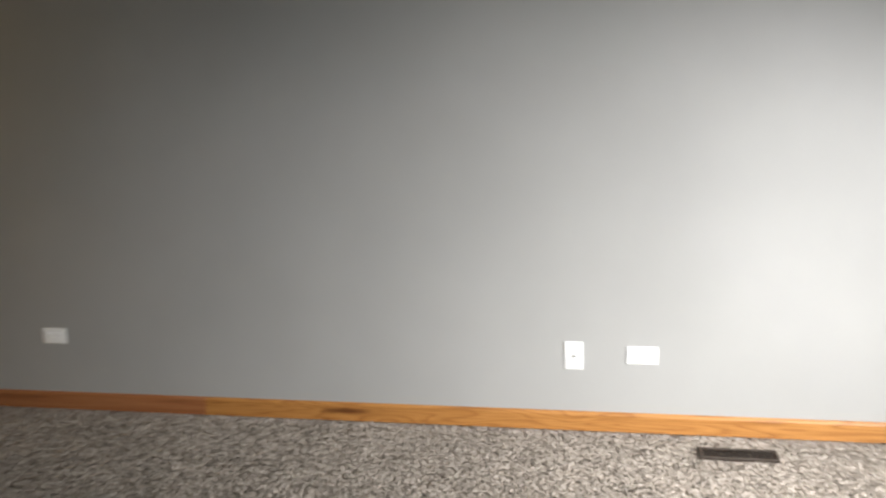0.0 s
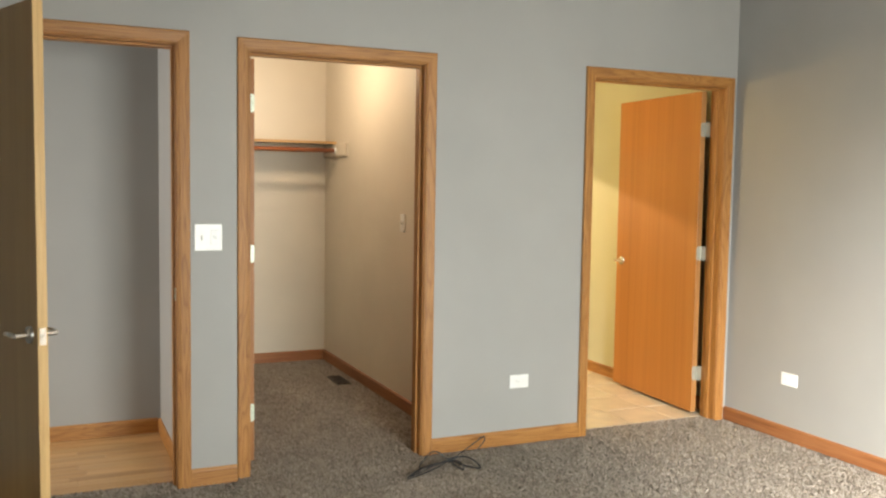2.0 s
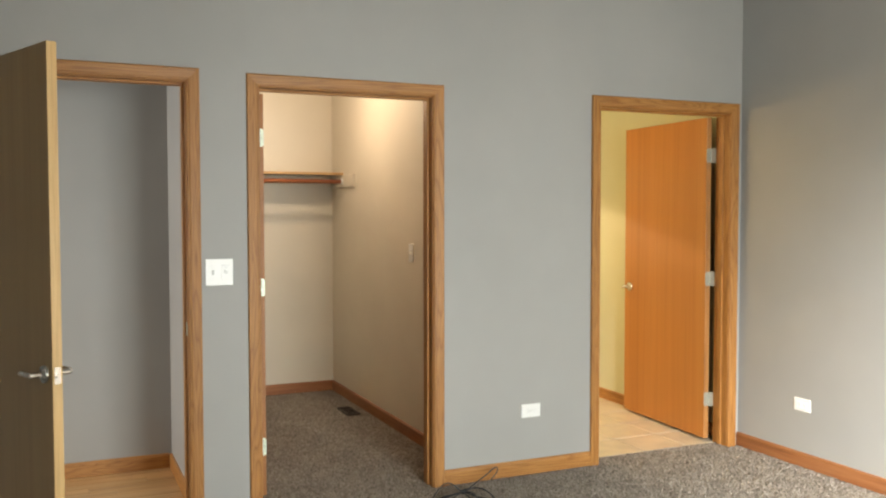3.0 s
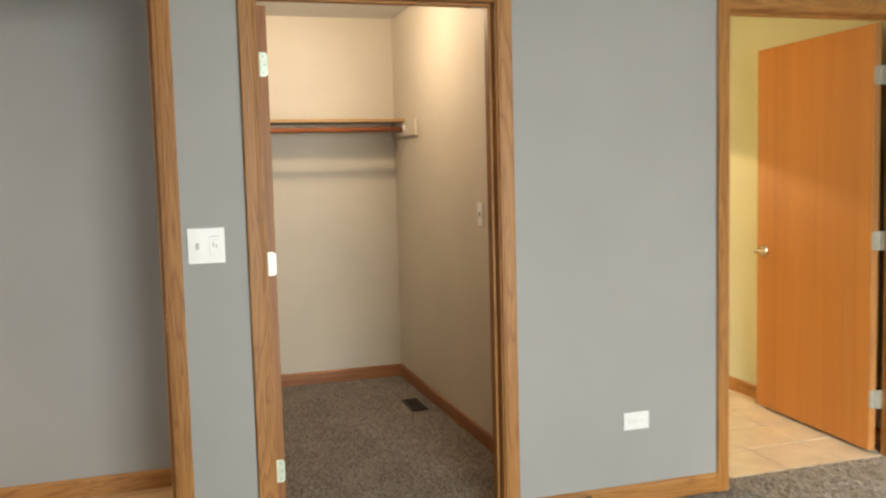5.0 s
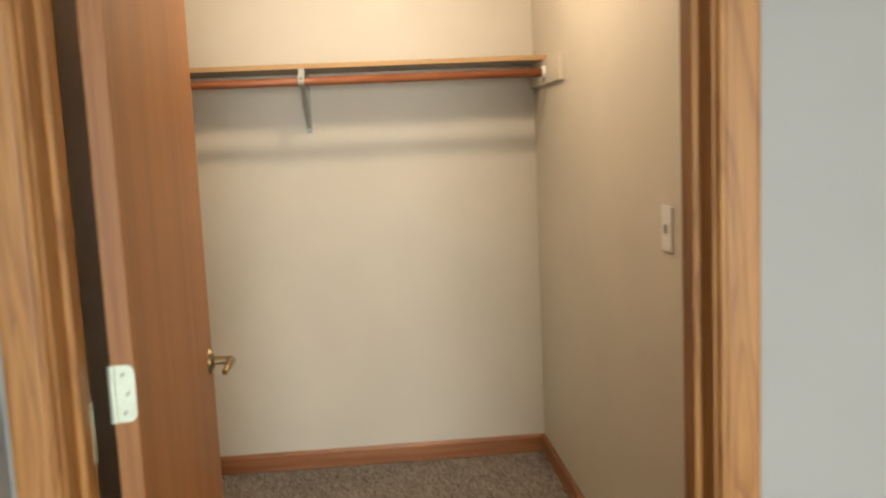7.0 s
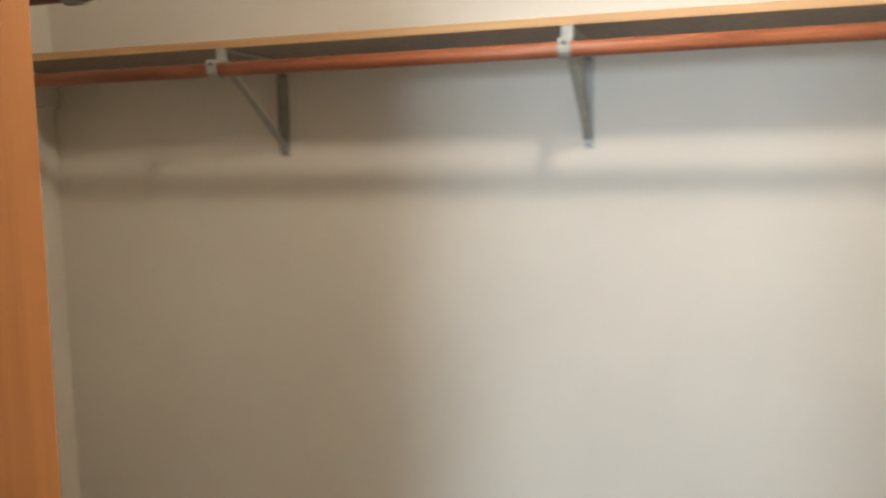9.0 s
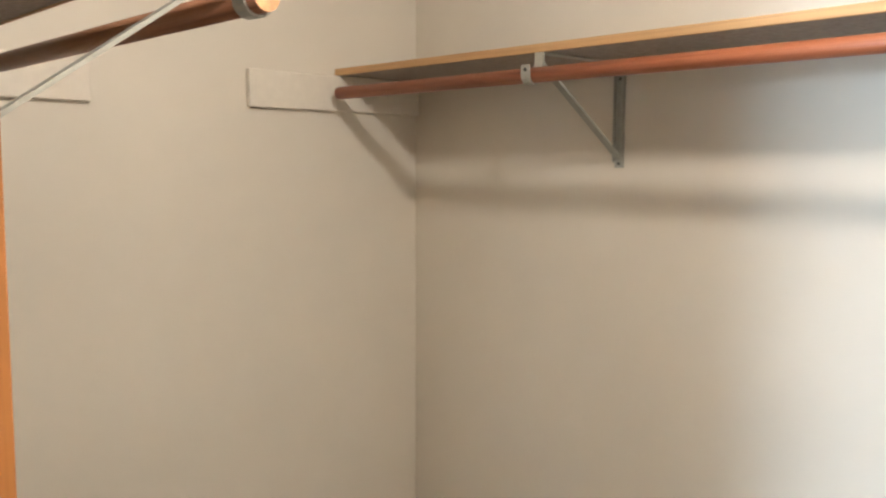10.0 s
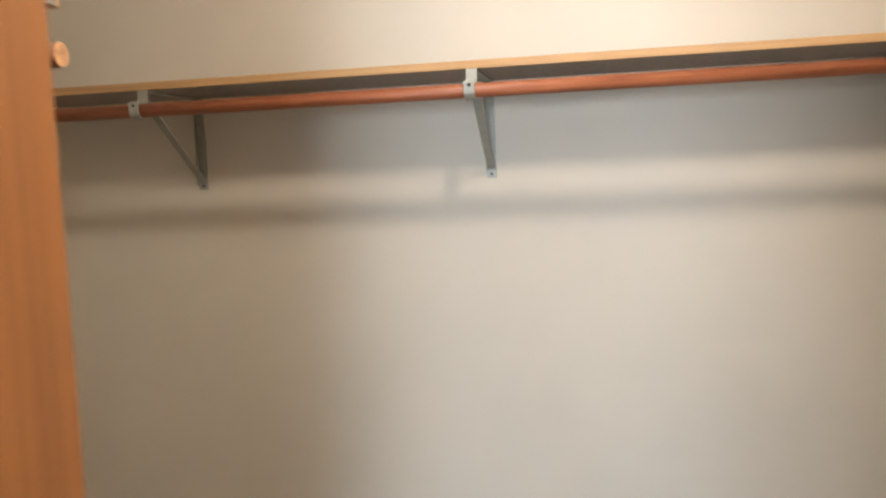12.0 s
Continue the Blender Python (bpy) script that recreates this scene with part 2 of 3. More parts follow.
# ---- setting ----
HEAD = 2.045                     # underside of the head jambs
J = 0.018                        # jamb thickness
STEP_X, STEP_Y = -3.043, -0.05   # the hall doorway wall stands forward up to this corner
ENTRY, CLOSET, BATH = (-4.235, -3.32), (-2.969, -2.071), (-1.028, -0.09)
rough_openings = [(a - J, b + J, 0, HEAD + J) for a, b in (ENTRY, CLOSET, BATH)]
wall_along_x("wall_north", STEP_X, 0.0, 0.0, 0.06, 3.2, rough_openings[1:], GREY, "grey painted bedroom wall with closet and bathroom doorways")
wall_along_x("wall_north_entry", -5.1, STEP_X, STEP_Y, 0.06, 3.2, rough_openings[:1], GREY, "grey painted wall with the hall doorway, standing forward")
wall_along_x("wall_north_closet_side", -3.13, -1.80, 0.06, 0.12, 3.2, [rough_openings[1]], CREAM, "cream painted inner face of the closet front wall")
wall_along_x("wall_north_hall_side", -6.6, -3.13, 0.06, 0.12, 3.2, [rough_openings[0]], GREY, "grey painted hall side of the bedroom wall")
wall_along_x("wall_north_bath_side", -1.74, 0.02, 0.06, 0.12, 3.2, [rough_openings[2]], YELLOW, "yellow green bathroom side of the bedroom wall")
structure("wall_east", box(0.0, 0.12, -5.6, 0.06, 0, 3.2), GREY, "plain grey painted bedroom wall with low outlets")
structure("wall_west", box(-5.22, -5.1, -5.6, 0.06, 0, 3.2), GREY, "plain grey painted bedroom wall")
wall_along_x("wall_south", -5.22, 0.12, -5.75, -5.6, 3.2, [(-3.2, -1.2, 0.06, 2.1)], GREY, "grey painted bedroom wall with the window")
structure("wall_closet_east", box(-1.80, -1.74, 0.12, 2.667, 0, 3.2), CREAM, "cream painted closet side wall")
structure("wall_closet_north", box(-4.455, -1.68, 2.667, 2.79, 0, 3.2), CREAM, "cream painted closet back wall")
structure("wall_closet_west", box(-4.455, -4.335, 1.0, 2.667, 0, 3.2), CREAM, "cream painted closet end wall")
structure("wall_closet_south", box(-4.335, -3.13, 1.0, 1.09, 0, 3.2), CREAM, "cream painted closet wall behind the hall")
structure("wall_closet_door_side", box(-3.19, -3.13, 0.12, 1.0, 0, 3.2), CREAM, "cream painted closet wall behind the open door")
structure("wall_hall_north", box(-6.6, -3.19, 0.955, 1.0, 0, 3.2), GREY, "grey painted hall wall")
structure("wall_hall_east", box(-3.28, -3.19, 0.12, 0.955, 0, 3.2), GREY, "grey painted hall end wall")
structure("wall_hall_west", box(-6.72, -6.6, 0.0, 1.035, 0, 3.2), GREY, "grey painted far hall wall")
structure("wall_bath_west", box(-1.74, -1.68, 0.12, 3.3, 0, 3.2), YELLOW, "yellow green bathroom wall")
structure("wall_bath_east", box(0.02, 0.12, 0.06, 3.3, 0, 3.2), YELLOW, "yellow green bathroom wall beside the door")
structure("wall_bath_north", box(-1.74, 0.12, 3.3, 3.42, 0, 3.2), YELLOW, "yellow green bathroom back wall")
structure("ceiling", box(-6.8, 0.2, -5.75, 0.06, 3.2, 3.3), WHITE_CEILING, "white bedroom ceiling")
structure("ceiling_closet", box(-4.335, -1.80, 0.12, 2.667, 2.44, 2.5), WHITE_CEILING, "white closet ceiling")
structure("ceiling_hall", box(-6.6, -3.28, 0.12, 0.955, 2.44, 2.5), WHITE_CEILING, "white hall ceiling")
structure("ceiling_bath", box(-1.68, 0.02, 0.12, 3.3, 2.44, 2.5), WHITE_CEILING, "white bathroom ceiling")
structure("roof_slab", box(-6.8, 0.2, 0.06, 3.45, 3.2, 3.3), WHITE_CEILING, "plain slab above the small rooms")
structure("ground", box(-400, 400, -400, 400, -0.35, -0.25), LAWN, "green lawn outside the house")

# floors: carpet in bedroom and closet, tile in the bathroom, planks in the hall
floor = bmesh.new()
add_box(floor, -5.1, 0.0, -5.6, 0.06, -0.12, -0.006)
structure("floor", floor, CARPET, "grey beige speckled carpet in the bedroom")
cf = bmesh.new()
add_box(cf, CLOSET[0], CLOSET[1], 0.06, 0.12, -0.12, -0.006)
add_box(cf, -3.13, -1.80, 0.12, 2.667, -0.12, -0.006)
add_box(cf, -4.335, -3.13, 1.09, 2.667, -0.12, -0.006)
structure("floor_closet", cf, CARPET, "grey beige speckled carpet in the closet")
bf = box(-1.68, 0.02, 0.06, 3.3, -0.12, -0.006)
floor_bath = structure("floor_bath", bf, GROUT, "cream ceramic tile floor with tan grout")
floor_hall = structure("floor_hall", box(-6.6, -3.28, 0.06, 0.955, -0.12, -0.012), SLOT, "honey coloured hardwood plank floor")


def window_unit():
    """Oak framed patio door with two panes in the south wall."""
    w = tagged(new("window_1"), "oak framed glass patio door with two panes", "window", "", "structure")
    x0, x1, z0, z1 = -3.2, -1.2, 0.06, 2.1
    f = bmesh.new()
    for a in ((x0, x0 + 0.05, z0, z1), (x1 - 0.05, x1, z0, z1), (x0 + 0.05, x1 - 0.05, z0, z0 + 0.05), (x0 + 0.05, x1 - 0.05, z1 - 0.05, z1), (-2.23, -2.17, z0 + 0.05, z1 - 0.05)):
        add_box(f, a[0], a[1], -5.74, -5.66, a[2], a[3], 0.004)
    part("window_frame", f, OAK_Z, w)
    part("window_sill", box(x0 - 0.04, x1 + 0.04, -5.66, -5.601, z0 - 0.03, z0, 0.004), OAK_X, w)
    for a, b in ((x0 + 0.05, -2.23), (-2.17, x1 - 0.05)):
        p = part("pane", box(a, b, -5.71, -5.706, z0 + 0.05, z1 - 0.05), GLASS, w)
        p.visible_shadow = False


window_unit()

# ---- trim ----
CASING_PROFILE = ((0.0, 0.0), (0.0, 0.008), (0.003, 0.011), (0.009, 0.0115), (0.011, 0.0135), (0.016, 0.0145), (0.040, 0.0165),
                  (0.050, 0.0175), (0.054, 0.0170), (0.058, 0.013), (0.058, 0.0))


def sweep_board(points, mat_profile):
    """A moulded board between two mitred ends: each end gives the place of every profile point."""
    bm = bmesh.new()
    ends = [[bm.verts.new(p) for p in end] for end in points]
    n = len(mat_profile)
    for i in range(n):
        k = (i + 1) % n
        bm.faces.new((ends[0][i], ends[0][k], ends[1][k], ends[1][i]))
    bm.faces.new(ends[0])
    bm.faces.new(ends[1])
    return bm


def door_frame(number, x0, x1, label, closed_side_stop, yf=0.0):
    """Jambs, stops and a mitred casing on the bedroom side of a doorway."""
    d = tagged(new("door_frame_%d" % number), label, "door frame", "", "structure")
    reveal = 0.005
    zt = HEAD + reveal

    def end_side(x, s, z_low):
        low = [(x + s * (-reveal - w) * 1.0, yf - t, z_low) for w, t in CASING_PROFILE]
        high = [(x + s * (-reveal - w), yf - t, zt + w) for w, t in CASING_PROFILE]
        return low, high
    part("side_casing", sweep_board(end_side(x0, 1, -0.004), CASING_PROFILE), OAK_Z, d)
    part("side_casing", sweep_board(end_side(x1, -1, -0.004), CASING_PROFILE), OAK_Z, d)
    a = [(x0 - reveal - w, yf - t, zt + w) for w, t in CASING_PROFILE]
    b = [(x1 + reveal + w, yf - t, zt + w) for w, t in CASING_PROFILE]
    part("head_casing", sweep_board((a, b), CASING_PROFILE), OAK_X, d)
    part("side_jamb", box(x0 - J, x0, yf, 0.122, -0.004, HEAD, 0.001), OAK_Z, d)
    part("side_jamb", box(x1, x1 + J, yf, 0.122, -0.004, HEAD, 0.001), OAK_Z, d)
    part("head_jamb", box(x0 - J, x1 + J, yf, 0.122, HEAD, HEAD + J, 0.001), OAK_X, d)
    s0, s1 = closed_side_stop
    part("door_stop", box(x0, x0 + 0.011, s0, s1, 0, HEAD - 0.011, 0.002), OAK_Z, d)
    part("door_stop", box(x1 - 0.011, x1, s0, s1, 0, HEAD - 0.011, 0.002), OAK_Z, d)
    part("door_stop", box(x0, x1, s0, s1, HEAD - 0.011, HEAD, 0.002), OAK_X, d)
    return d


entry_frame = door_frame(1, *ENTRY, "honey oak door frame of the hall doorway", (-0.01, 0.025), STEP_Y)
closet_frame = door_frame(2, *CLOSET, "honey oak door frame of the closet doorway", (0.045, 0.082))
bath_frame = door_frame(3, *BATH, "honey oak door frame of the bathroom doorway", (0.045, 0.082))
part("strike_plate", box(ENTRY[1] - 0.0015, ENTRY[1] + 0.001, -0.038, -0.014, 0.88, 0.94), SHEEN_BRASS, entry_frame)


def baseboard(axis, a, b, face, out, label="honey oak baseboard", dark=False):
    """A board along x or y from a to b on the plane at face, standing out that way (+1 or -1)."""
    prof = ((0.0, 0.0), (0.013, 0.0), (0.013, 0.068), (0.010, 0.076), (0.005, 0.082), (0.0, 0.082))
    if axis == "x":
        ends = [[(e, face + out * t, z) for t, z in prof] for e in (a, b)]
    else:
        ends = [[(face + out * t, e, z) for t, z in prof] for e in (a, b)]
    return structure("baseboard", sweep_board(ends, prof), (OAK_DARK_X if dark else OAK_X) if axis == "x" else (OAK_DARK_Y if dark else OAK_Y), label)


C = 0.063


def knot_board():
    """Oak with one dark streak that tapers along the grain."""
    m = OAK_Y.copy()
    n, l = m.node_tree.nodes, m.node_tree.links
    b = n["Principled BSDF"]
    src = b.inputs["Base Color"].links[0].from_socket
    g = n.new("ShaderNodeNewGeometry")
    mp = n.new("ShaderNodeMapping")
    mp.inputs["Location"].default_value = (0, 1.93 / 0.16, -0.045 / 0.022)
    mp.inputs["Scale"].default_value = (0, 1 / 0.16, 1 / 0.022)
    l.new(g.outputs["Position"], mp.inputs["Vector"])
    wob = noise_tex(n, l, 9.0, 3, g.outputs["Position"])
    ln = n.new("ShaderNodeVectorMath")
    ln.operation = "LENGTH"
    l.new(mp.outputs["Vector"], ln.inputs[0])
    add = n.new("ShaderNodeMath")
    l.new(ln.outputs["Value"], add.inputs[0])
    l.new(wob.outputs["Fac"], add.inputs[1])
    rp = ramp(n, [(0.55, (0.30, 0.2, 0.12)), (1.0, (1, 1, 1))])
    half = n.new("ShaderNodeMath")
    half.operation = "MULTIPLY"
    half.inputs[1].default_value = 0.68
    l.new(add.outputs[0], half.inputs[0])
    l.new(half.outputs[0], rp.inputs["Fac"])
    mx = n.new("ShaderNodeMix")
    mx.data_type, mx.blend_type = "RGBA", "MULTIPLY"
    mx.inputs["Factor"].default_value = 1.0
    l.new(src, mx.inputs["A"])
    l.new(rp.outputs["Color"], mx.inputs["B"])
    l.new(mx.outputs["Result"], b.inputs["Base Color"])
    return m


baseboard("x", -5.1, ENTRY[0] - C, STEP_Y, -1)
baseboard("x", ENTRY[1] + C, STEP_X, STEP_Y, -1)
baseboard("x", CLOSET[1] + C, BATH[0] - C, 0.0, -1)
baseboard("y", -1.255, -0.002, 0.0, -1, "darker reddish oak baseboard length", True)
knotty = baseboard("y", -5.6, -1.257, 0.0, -1, "honey oak baseboard with a dark mineral streak")
knotty.data.materials[0] = knot_board()
baseboard("y", -5.6, STEP_Y - 0.014, -5.1, 1)
baseboard("x", -5.08, -0.02, -5.6, 1)
baseboard("x", -4.335, -1.813, 2.667, -1, "reddish stained oak closet baseboard", True)
baseboard("y", 0.14, 2.667, -1.80, -1, "reddish stained oak closet baseboard", True)
baseboard("y", 1.09, 2.653, -4.335, 1, "reddish stained oak closet baseboard", True)
baseboard("x", -4.32, -3.13, 1.09, 1, "reddish stained oak closet baseboard", True)
baseboard("y", 0.14, 1.09, -3.13, 1, "reddish stained oak closet baseboard", True)
baseboard("x", -6.6, -3.294, 0.955, -1)
baseboard("y", 0.14, 0.941, -3.28, -1)
baseboard("y", 0.14, 3.3, 0.02, -1)
baseboard("x", -1.66, 0.005, 3.3, -1)
baseboard("y", 0.14, 3.28, -1.68, 1)


# ---- doors ----
def rounded_leaf(w, h, t, r=0.012):
    """A hinge leaf with two rounded corners, in the xz plane from x = 0."""
    bm = bmesh.new()
    pts = [(0, -h / 2), (w - r, -h / 2)]
    pts += [(w - r + r * math.sin(a), -h / 2 + r - r * math.cos(a)) for a in (0.5, 1.1, 1.57)]
    pts += [(w - r + r * math.cos(a), h / 2 - r + r * math.sin(a)) for a in (0.0, 0.5, 1.1, 1.57)]
    pts += [(0, h / 2)]
    f = bm.faces.new([bm.verts.new((x, 0, z)) for x, z in pts])
    got = bmesh.ops.extrude_face_region(bm, geom=[f])
    bmesh.ops.translate(bm, vec=(0, -t, 0), verts=[v for v in got["geom"] if isinstance(v, bmesh.types.BMVert)])
    return bm


def lever(parent, place, out, along, mat, name="lever_handle"):
    """Round rose, neck and a curved lever; out: the face's normal (+1 or -1 in local y), along: local x way of the grip."""
    bm = bmesh.new()
    x, z, y = place
    add_cyl(bm, (x, y, z), (x, y + out * 0.008, z), 0.033, 0.030, 24)
    add_cyl(bm, (x, y + out * 0.008, z), (x, y + out * 0.014, z), 0.024, 0.016, 20)
    add_cyl(bm, (x, y + out * 0.012, z), (x, y + out * 0.052, z), 0.011, 0.010, 14)
    pts = [(0.0, 0.052, 0.0), (0.02, 0.056, 0.002), (0.05, 0.056, 0.003), (0.08, 0.052, 0.0), (0.105, 0.047, -0.006)]
    rad = (0.011, 0.0105, 0.009, 0.0085, 0.007)
    for i in range(4):
        a, b = pts[i], pts[i + 1]
        add_cyl(bm, (x + along * a[0], y + out * a[1], z + a[2]), (x + along * b[0], y + out * b[1], z + b[2]), rad[i], rad[i + 1], 12)
    return part(name, bm, mat, parent, smooth=False)


def door_leaf(name, label, hinge_point, angle, width, flip, hinge_heights, handle_mat, hinge_on_face, handle_name="lever_handle", handle_z=0.915, face=WARM_VENEER, edge=EDGE, hinge_metal=SHEEN_BRASS):
    """A flush veneered slab. Local x runs from the hinge to the latch; the slab fills local y from 0 to flip * 0.035."""
    d = tagged(new(name), label, "door")
    d.matrix_world = pose(hinge_point[0], hinge_point[1], 0, 0, 0, angle)
    y0, y1 = sorted((0.0, flip * 0.035))
    bm = box(0.002, width, y0, y1, 0.022, 2.036, 0.0015)
    for f in bm.faces:
        f.material_index = 1 if abs(f.normal.y) < 0.5 else 0
    slab = part("slab", bm, [face, edge], d)
    for s, fy in ((1, y1), (-1, y0)):
        lever(d, (width - 0.065, handle_z, fy), s, -1, handle_mat, handle_name)
    lp = bmesh.new()
    add_box(lp, width - 0.0005, width + 0.0015, y0 + 0.006, y1 - 0.006, handle_z - 0.03, handle_z + 0.03, 0.0)
    add_cyl(lp, (width, (y0 + y1) / 2, handle_z), (width + 0.009, (y0 + y1) / 2, handle_z), 0.009, 0.007, 12)
    part("latch_plate", lp, handle_mat, d)
    for hz in hinge_heights:
        h = part("hinge", rounded_leaf(0.0335, 0.089, 0.002), hinge_metal, d, "metal butt hinge")
        h.matrix_local = pose(0.0015, 0.0015 * flip, hz, 0, 0, 90 if flip > 0 else -90) if not hinge_on_face else pose(0.0, 0.0, hz, 0, 0, -90 if flip < 0 else 90)
        k = part("knuckle", cyl((0, 0, -0.0445), (0, 0, 0.0445), 0.006, None, 10), hinge_metal, h)
        for q in (-0.03, 0.0, 0.03):
            x = 0.016 + 0.006 * (q == 0)
            part("screw", cyl((x, -0.0015, q), (x, -0.0032, q), 0.0035, None, 8), DULL_NICKEL, h)
    return d


HINGES = (0.27, 1.03, 1.80)
closet_door = door_leaf("closet_door", "open birch veneer closet door standing inward with a lever handle", (-2.949, 0.160), 93.3, 0.914, -1, (0.27, 1.075, 1.82), BRONZE, False, face=CLOSET_VENEER, edge=CLOSET_EDGE)
bath_door = door_leaf("bathroom_door", "open birch veneer bathroom door coloured orange for the warm lamp, with a lever handle", (-0.116, 0.132), 86.4, 0.925, 1, HINGES, NICKEL, False, hinge_metal=DULL_NICKEL)
entry_door = door_leaf("bedroom_door", "open flush birch veneer bedroom door with nickel lever handles", (-4.232, -0.056), -68.2, 0.915, 1, HINGES, NICKEL, False, "lever_handle", 0.885, BIRCH, LIT_BIRCH_EDGE)


for hz in HINGES:
    part("jamb_leaf", box(CLOSET[0] - 0.0005, CLOSET[0] + 0.002, 0.088, 0.1225, hz - 0.0445, hz + 0.0445), SHEEN_BRASS, closet_frame)
    part("jamb_leaf", box(-0.118, -0.0905, 0.1225, 0.125, hz - 0.0445, hz + 0.0445), DULL_NICKEL, bath_frame)

# ---- closet shelves ----
def shelf_board(label, x0, x1, y0, y1, dz=0.0):
    b = thing("closet_shelf", label, "shelf", "closet shelves")
    part("board", box(x0, x1, y0, y1, 1.7385 + dz, 1.7545 + dz, 0.001), SHELF_UNDER, b)
    fy0, fy1 = (y0 - 0.008, y0) if y0 > 2 else (y1, y1 + 0.008)
    part("front_edge", box(x0, x1, fy0, fy1, 1.737 + dz, 1.756 + dz, 0.002), SHELF_TOP, b, "honey oak front edging")
    return b


shelf_board("wooden closet shelf with oak front edge on steel brackets", -4.334, -1.801, 2.373, 2.6665)
shelf_board("short wooden closet shelf on the inner closet wall", -4.334, -3.16, 1.0905, 1.384, -0.007)


def closet_rod(label, x0, x1, y, z=1.685, stain=ROD_WOOD):
    bm = cyl((x0, y, z), (x1, y, z), 0.0165, None, 24)
    for f in bm.faces:
        f.smooth = len(f.verts) == 4
        f.material_index = 0 if len(f.verts) == 4 else 1
    ob = mesh_object("closet_rod", bm, [stain, ROD_END])
    return tagged(ob, label, "closet rod", "closet rods")


closet_rod("reddish brown stained wooden closet rod under the shelf", -4.276, -1.822, 2.338)
closet_rod("short brown stained wooden closet rod with open end", -4.276, -3.183, 1.421, 1.678, ROD_BROWN)


def strap(bm, p, q, width, thick):
    """A flat steel strap between two points of the yz plane, its width along x."""
    p, q = Vector(p), Vector(q)
    d = (q - p).normalized()
    n = Vector((0, -d.z, d.y))
    vs = []
    for e in (p, q):
        for sx, sn in ((-1, -1), (1, -1), (1, 1), (-1, 1)):
            vs.append(bm.verts.new(e + Vector((sx * width / 2, 0, 0)) + n * sn * thick / 2))
    for f in ((0, 1, 2, 3), (7, 6, 5, 4), (0, 4, 5, 1), (1, 5, 6, 2), (2, 6, 7, 3), (3, 7, 4, 0)):
        bm.faces.new([vs[i] for i in f])


def ribbon(points, width, thick):
    """One bent steel strip through points of the yz plane, its width along x."""
    bm = bmesh.new()
    rows = []
    for i, (y, z) in enumerate(points):
        (ya, za), (yb, zb) = points[max(i - 1, 0)], points[min(i + 1, len(points) - 1)]
        d = Vector((0, yb - ya, zb - za)).normalized()
        n = Vector((0, -d.z, d.y)) * thick / 2
        p, w = Vector((0, y, z)), Vector((width / 2, 0, 0))
        rows.append([bm.verts.new(v) for v in (p - w - n, p + w - n, p + w + n, p - w + n)])
    for a, b in zip(rows, rows[1:]):
        for k in range(4):
            bm.faces.new((a[k], a[(k + 1) % 4], b[(k + 1) % 4], b[k]))
    bm.faces.new(rows[0])
    bm.faces.new(rows[-1])
    return bm


def shelf_bracket(x, wall_y, out, dz=0.0):
    """Steel shelf and rod bracket; out is +1 or -1, the way it stands out from the wall."""
    b = thing("shelf_bracket", "grey steel shelf and rod bracket under the closet shelf", "bracket", "shelf brackets", pose(x, wall_y, dz))
    s = out
    v = bmesh.new()
    strap(v, (0, s * 0.003, 1.487), (0, s * 0.003, 1.735), 0.025, 0.004)
    strap(v, (-0.0115, s * 0.009, 1.50), (-0.0115, s * 0.009, 1.735), 0.002, 0.012)
    strap(v, (0.0115, s * 0.009, 1.50), (0.0115, s * 0.009, 1.735), 0.002, 0.012)
    part("wall_strap", v, STEEL, b)
    a = bmesh.new()
    strap(a, (0, s * 0.006, 1.735), (0, s * 0.305, 1.735), 0.025, 0.003)
    strap(a, (0, s * 0.305, 1.736), (0, s * 0.305, 1.712), 0.025, 0.003)
    part("top_arm", a, STEEL, b)
    d = bmesh.new()
    strap(d, (0, s * 0.008, 1.512), (0, s * 0.30, 1.714), 0.019, 0.005)
    part("brace", d, STEEL, b)
    c = (0.331, 1.685)
    bend = [(0.305, 1.716), (0.311, 1.700)]
    bend += [(c[0] + 0.0195 * math.cos(t), c[1] + 0.0195 * math.sin(t)) for t in [math.pi * k / 8 for k in range(8, 17)]]
    bend += [(0.3505, 1.706)]
    h = ribbon([(s * y, z) for y, z in bend], 0.024, 0.003)
    part("rod_hook", h, STEEL, b)
    for ya, yb, z in ((0.004, 0.008, 1.497), (0.004, 0.008, 1.70), (0.352, 0.355, 1.696)):
        part("screw", cyl((0, s * ya, z), (0, s * yb, z), 0.0045, 0.003, 10), SLOT, b)
    return b


for bx in (-3.59, -2.781):
    shelf_bracket(bx, 2.667, -1)
shelf_bracket(-3.212, 1.09, 1, -0.007)


def cleat(x, out, y0, y1, dz=0.0):
    bm = box(min(x, x + out * 0.018), max(x, x + out * 0.018), y0, y1, 1.639 + dz, 1.737 + dz, 0.003)
    ob = mesh_object("shelf_cleat", bm, WHITE_TRIM)
    return tagged(ob, "white painted wooden cleat on the closet wall", "cleat", "shelf cleats")


cleat(-4.335, 1, 2.085, 2.6665)
cleat(-1.80, -1, 2.085, 2.6665)
cleat(-4.335, 1, 1.091, 1.68, -0.007)
sock = cyl((-1.8185, 2.338, 1.685), (-1.832, 2.338, 1.685), 0.027, 0.023, 20)
tagged(mesh_object("rod_socket", sock, PLASTIC), "white plastic rod socket on the cleat", "rod socket")


# ---- plates on the walls ----
def plate_base(name, label, category, group, w, h):
    t = thing(name, label, category, group)
    bm = box(-w / 2, w / 2, -0.006, 0.0, -h / 2, h / 2, 0.0025)
    part("plate", bm, PLASTIC, t)
    return t


